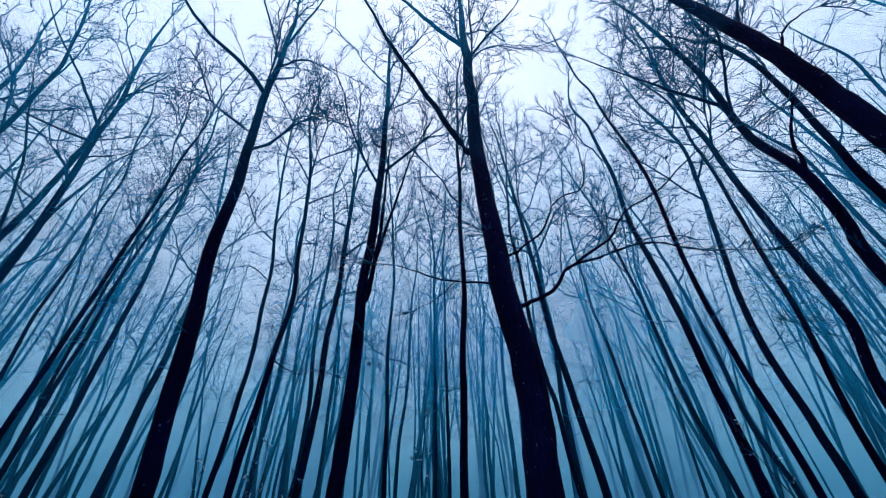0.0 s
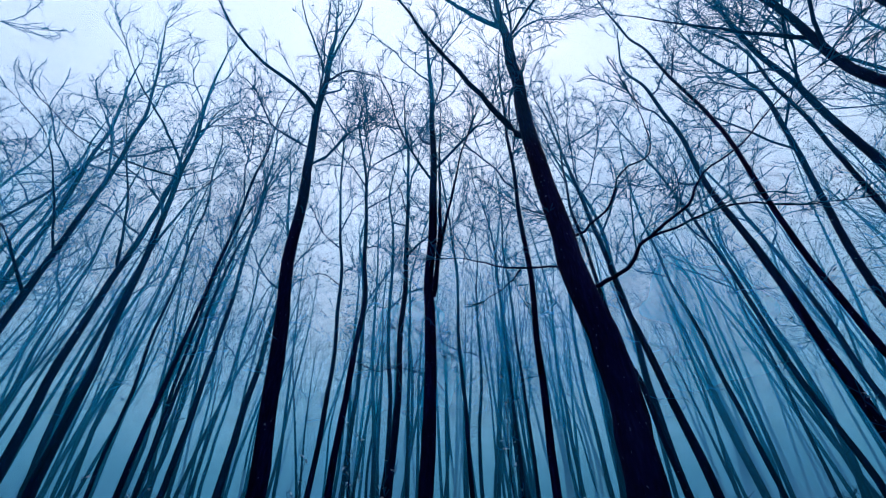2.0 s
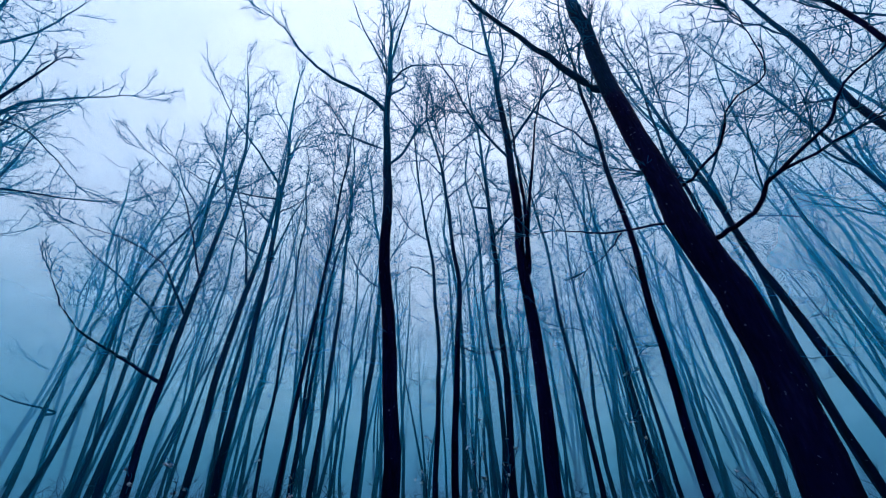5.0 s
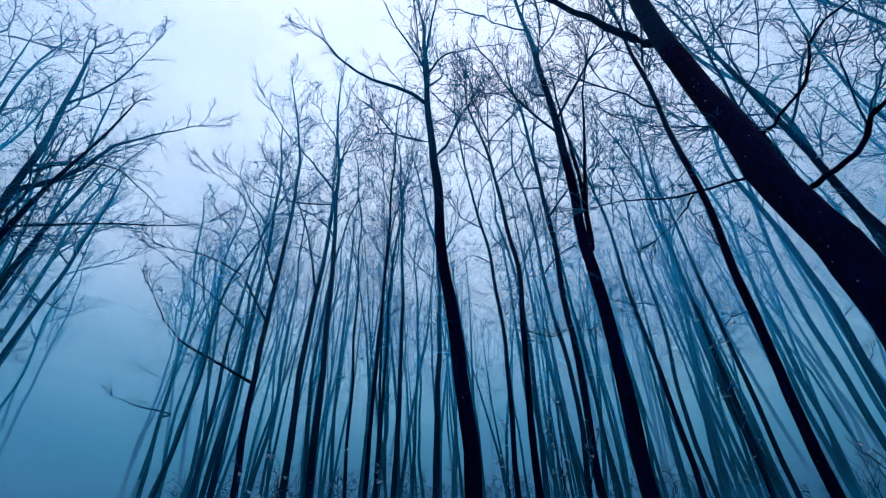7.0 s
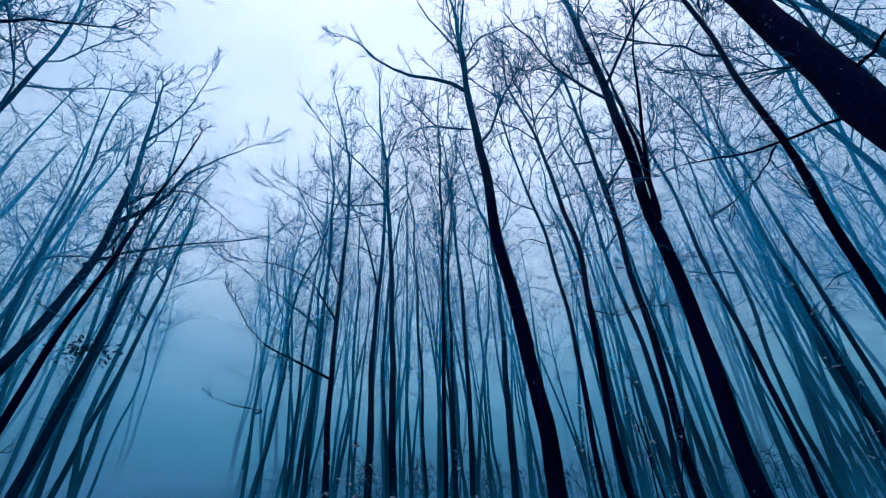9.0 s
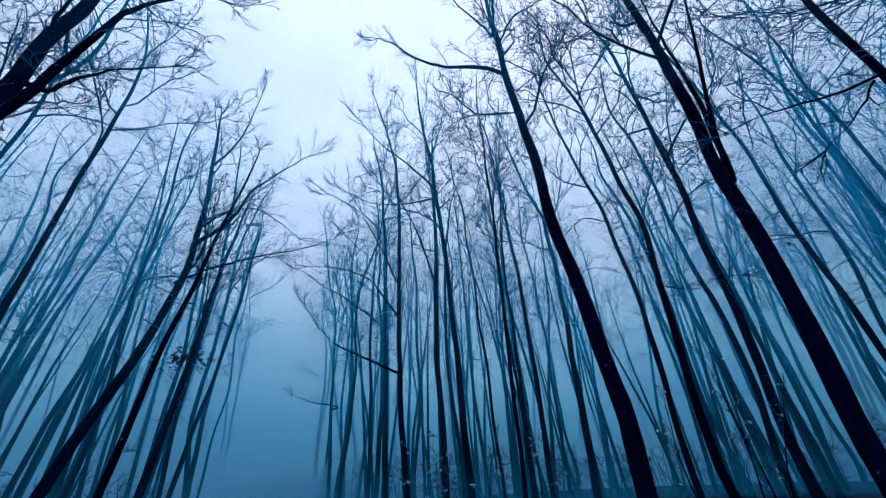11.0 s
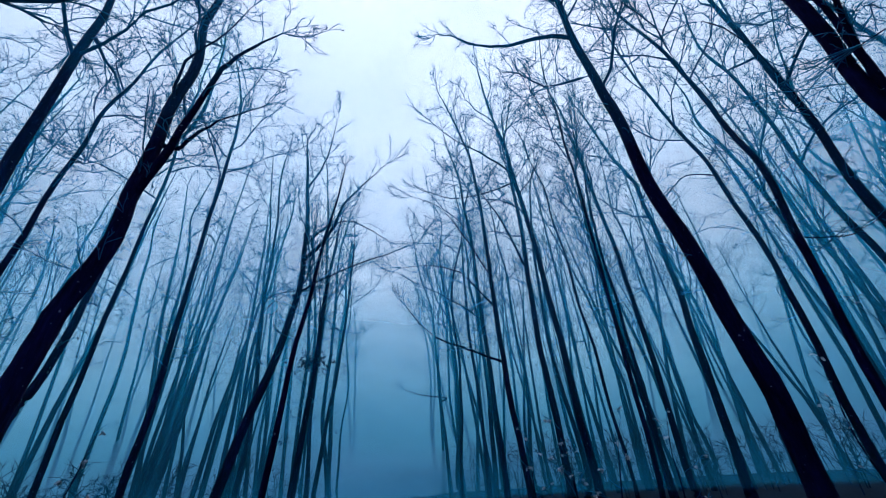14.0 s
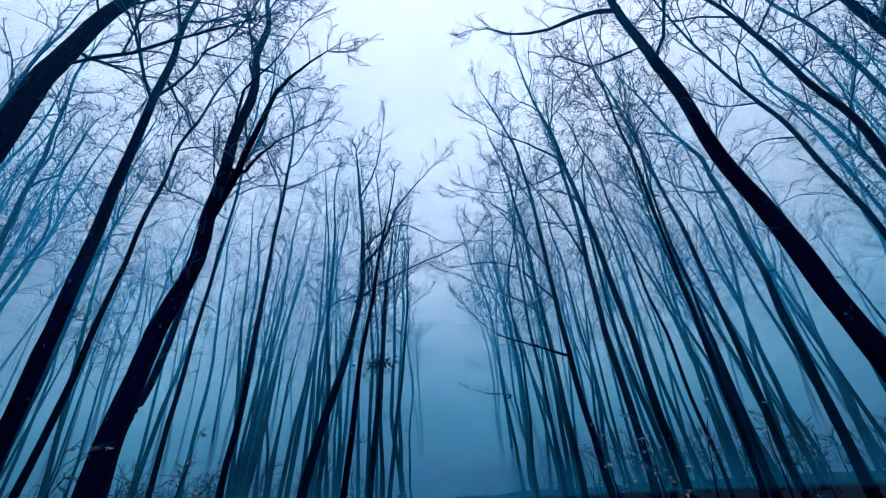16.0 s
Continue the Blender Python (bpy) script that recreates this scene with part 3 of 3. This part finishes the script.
# trees that edge the road as it runs into the fog
for along in (17.5, 20.5, 24.0, 27.0, 31.0, 35.5):
    for side in (-1, 1):
        p = ROAD_AT + ROAD_WAY * (along + fill.uniform(-0.8, 0.8)) + ROAD_SIDE * side * fill.uniform(3.1, 3.7)
        if all((p.x - x) ** 2 + (p.y - y) ** 2 > 1.5 for x, y in taken):
            taken.append((p.x, p.y))
            spots.append(p)
models = []
for k, p in enumerate(spots):
    turn, big = fill.uniform(0, 360), fill.uniform(0.92, 1.1)
    if k < len(kinds):
        h, thick, lean = kinds[k]
        root = oak(p.x, p.y, thick, 1.5, h, lean, [], 0.9, 1, 0.48)
        models.append(root)
    else:
        copy_thing(models[k % len(models)], pose(p.x, p.y, 0, 0, 0, turn) @ Matrix.Scale(big, 4))


# ---- far woods and thicket, too far off to pick apart ----
def far_wood(name, count, near, far, tall, twigs, clear, leafy, label, category):
    rng = random.Random(77)
    v, f, made = [], [], 0
    while made < count:
        a, d = rng.uniform(0, 2 * math.pi), math.sqrt(rng.uniform(near * near, far * far))
        p = Vector((d * math.cos(a), d * math.sin(a), -0.1))
        if abs((p - ROAD_AT).dot(ROAD_SIDE)) < clear:
            continue
        made += 1
        h = tall * rng.uniform(0.7, 1.15)
        r = 0.006 * h + 0.012
        stem = wander(rng, p, Vector((rng.gauss(0, 0.06), rng.gauss(0, 0.06), 1)), h, 4, 0.05, 0.05)
        tube(v, f, stem, [r, r * 0.85, r * 0.65, r * 0.4, r * 0.15], 4)
        for _ in range(twigs):
            k = rng.randint(1 if tall < 6 else 2, 3)
            at = stem[k].lerp(stem[k + 1], rng.random())
            l1 = h * rng.uniform(0.08, 0.2) * (1 if tall > 6 else 1.9)
            b = wander(rng, at, turned(rng, Vector((0, 0, 1)), 30, 75), l1, 2, 0.25, 0.05)
            tube(v, f, b, [0.015, 0.011, 0.006], 3)
            for _ in range(2):
                tube(v, f, wander(rng, b[1].lerp(b[2], rng.random()), turned(rng, (b[2] - b[1]).normalized(), 25, 65), l1 * 0.5, 1, 0.2, 0.05), [0.01, 0.006], 3)
            for _ in range(leafy):
                at = b[1].lerp(b[2], rng.random())
                d, e = turned(rng, Vector((0, 0, 1)), 40, 160) * rng.uniform(0.06, 0.1), turned(rng, Vector((0, 0, 1)), 20, 90) * 0.03
                k = len(v)
                v.extend([at, at + d * 0.5 + e, at + d, at + d * 0.5 - e])
                f.append((k, k + 1, k + 2, k + 3))
    return tagged(new(name, mesh_of(v, f, DEAD_LEAF)), label, category, kind="stuff")


far_wood("far_woods", 480, 19, 32, 16.0, 16, 4.2, 0, "distant leafless forest fading into the fog", "forest")
far_wood("thicket", 800, 16.0, 29, 2.0, 7, 4.2, 0, "dark leafless undergrowth thicket among the trees", "undergrowth")


# ---- saplings and brushwood with rimed leaves under the trees ----
def sapling(x, y, height, way, leaves):
    SEED[0] += 1
    rng = random.Random(SEED[0])
    root = new("sapling")
    root.location = (x, y, 0)
    tagged(root, "thin bare sapling with a few pale rimed leaves", "sapling", "saplings under the oaks")
    stem = wander(rng, Vector((0, 0, -0.1)), Vector((way[0], way[1], 1)), height, 9, 0.08, 0.05)
    v, f = [], []
    tube(v, f, stem, [0.02 * (1 - 0.085 * k) for k in range(10)], 6, rng, 0.05)
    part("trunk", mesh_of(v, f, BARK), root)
    v, f, tips = [], [], []
    sprays(rng, v, f, tips, stem, 0.016, int(5 * height / 2), 0.8, 0.3, 2)
    part("crown", mesh_of(v, f, HAZED_TWIG), root, "thin crooked twigs", "stuff")
    v, f = [], []
    for _ in range(leaves):
        leaf(v, f, rng, rng.choice(tips), rng.uniform(0.04, 0.08))
    part("foliage", mesh_of(v, f, RIME_LEAF, False), root, "pale rimed withered leaves", "stuff")


sapling(-0.49, 7.78, 3.9, (-0.02, 0.0), 26)
sapling(1.11, 6.81, 1.9, (0, 0), 16)
sapling(-3.68, 8.21, 2.9, (0.05, 0), 40)
sapling(-4.66, 8.17, 2.7, (-0.05, 0), 26)
sapling(4.97, 5.62, 3.4, (0, 0.1), 26)
sapling(-7.49, 4.60, 2.0, (0.1, 0.1), 60)
sapling(-8.17, 4.31, 2.1, (-0.1, 0), 50)
sapling(-6.88, 5.05, 2.0, (0.05, 0.1), 40)
sapling(-6.69, -4.06, 2.3, (0, 0.1), 50)
sapling(-7.72, -3.38, 2.3, (0, 0.15), 50)
sapling(-3.23, 7.76, 2.7, (0.1, 0), 20)
sapling(-3.14, 7.29, 3.0, (0, 0), 24)
sapling(-6.91, 6.50, 2.1, (0, 0), 24)
sapling(-7.72, 4.90, 1.9, (0, 0), 50)



# ---- fog stand-in: haze tint in sheets round the camera, denser outward, ground mist farthest ----
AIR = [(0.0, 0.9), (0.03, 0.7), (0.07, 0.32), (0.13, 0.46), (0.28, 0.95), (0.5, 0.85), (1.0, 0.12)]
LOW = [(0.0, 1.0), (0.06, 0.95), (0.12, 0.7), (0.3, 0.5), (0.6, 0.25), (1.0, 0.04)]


def haze_dome(radius, mat):
    """A haze-tinted dome sheet round the camera's place, standing in for fog."""
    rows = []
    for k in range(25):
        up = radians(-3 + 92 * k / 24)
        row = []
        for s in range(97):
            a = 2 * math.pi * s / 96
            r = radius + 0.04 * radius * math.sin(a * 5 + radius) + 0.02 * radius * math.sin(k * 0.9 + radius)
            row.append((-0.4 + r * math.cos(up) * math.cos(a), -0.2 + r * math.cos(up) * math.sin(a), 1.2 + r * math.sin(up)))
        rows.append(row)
    sheet("fog", rows, mat, "dome sheet tinted as pale blue haze, standing in for fog", "fog")


for radius, thin, colour, profile in ((10.5, 0.05, NEAR_HAZE_TINT, AIR), (12.8, 0.11, NEAR_HAZE_TINT, AIR), (15.0, 0.25, HAZE_TINT, AIR), (18.5, 0.3, HAZE_TINT, AIR),
                                      (23.5, 0.38, HAZE_TINT, AIR), (29.0, 1.0, MIST_TINT, LOW)):
    haze_dome(radius, haze_sheet_material(thin, FOG_TOP, colour, profile))
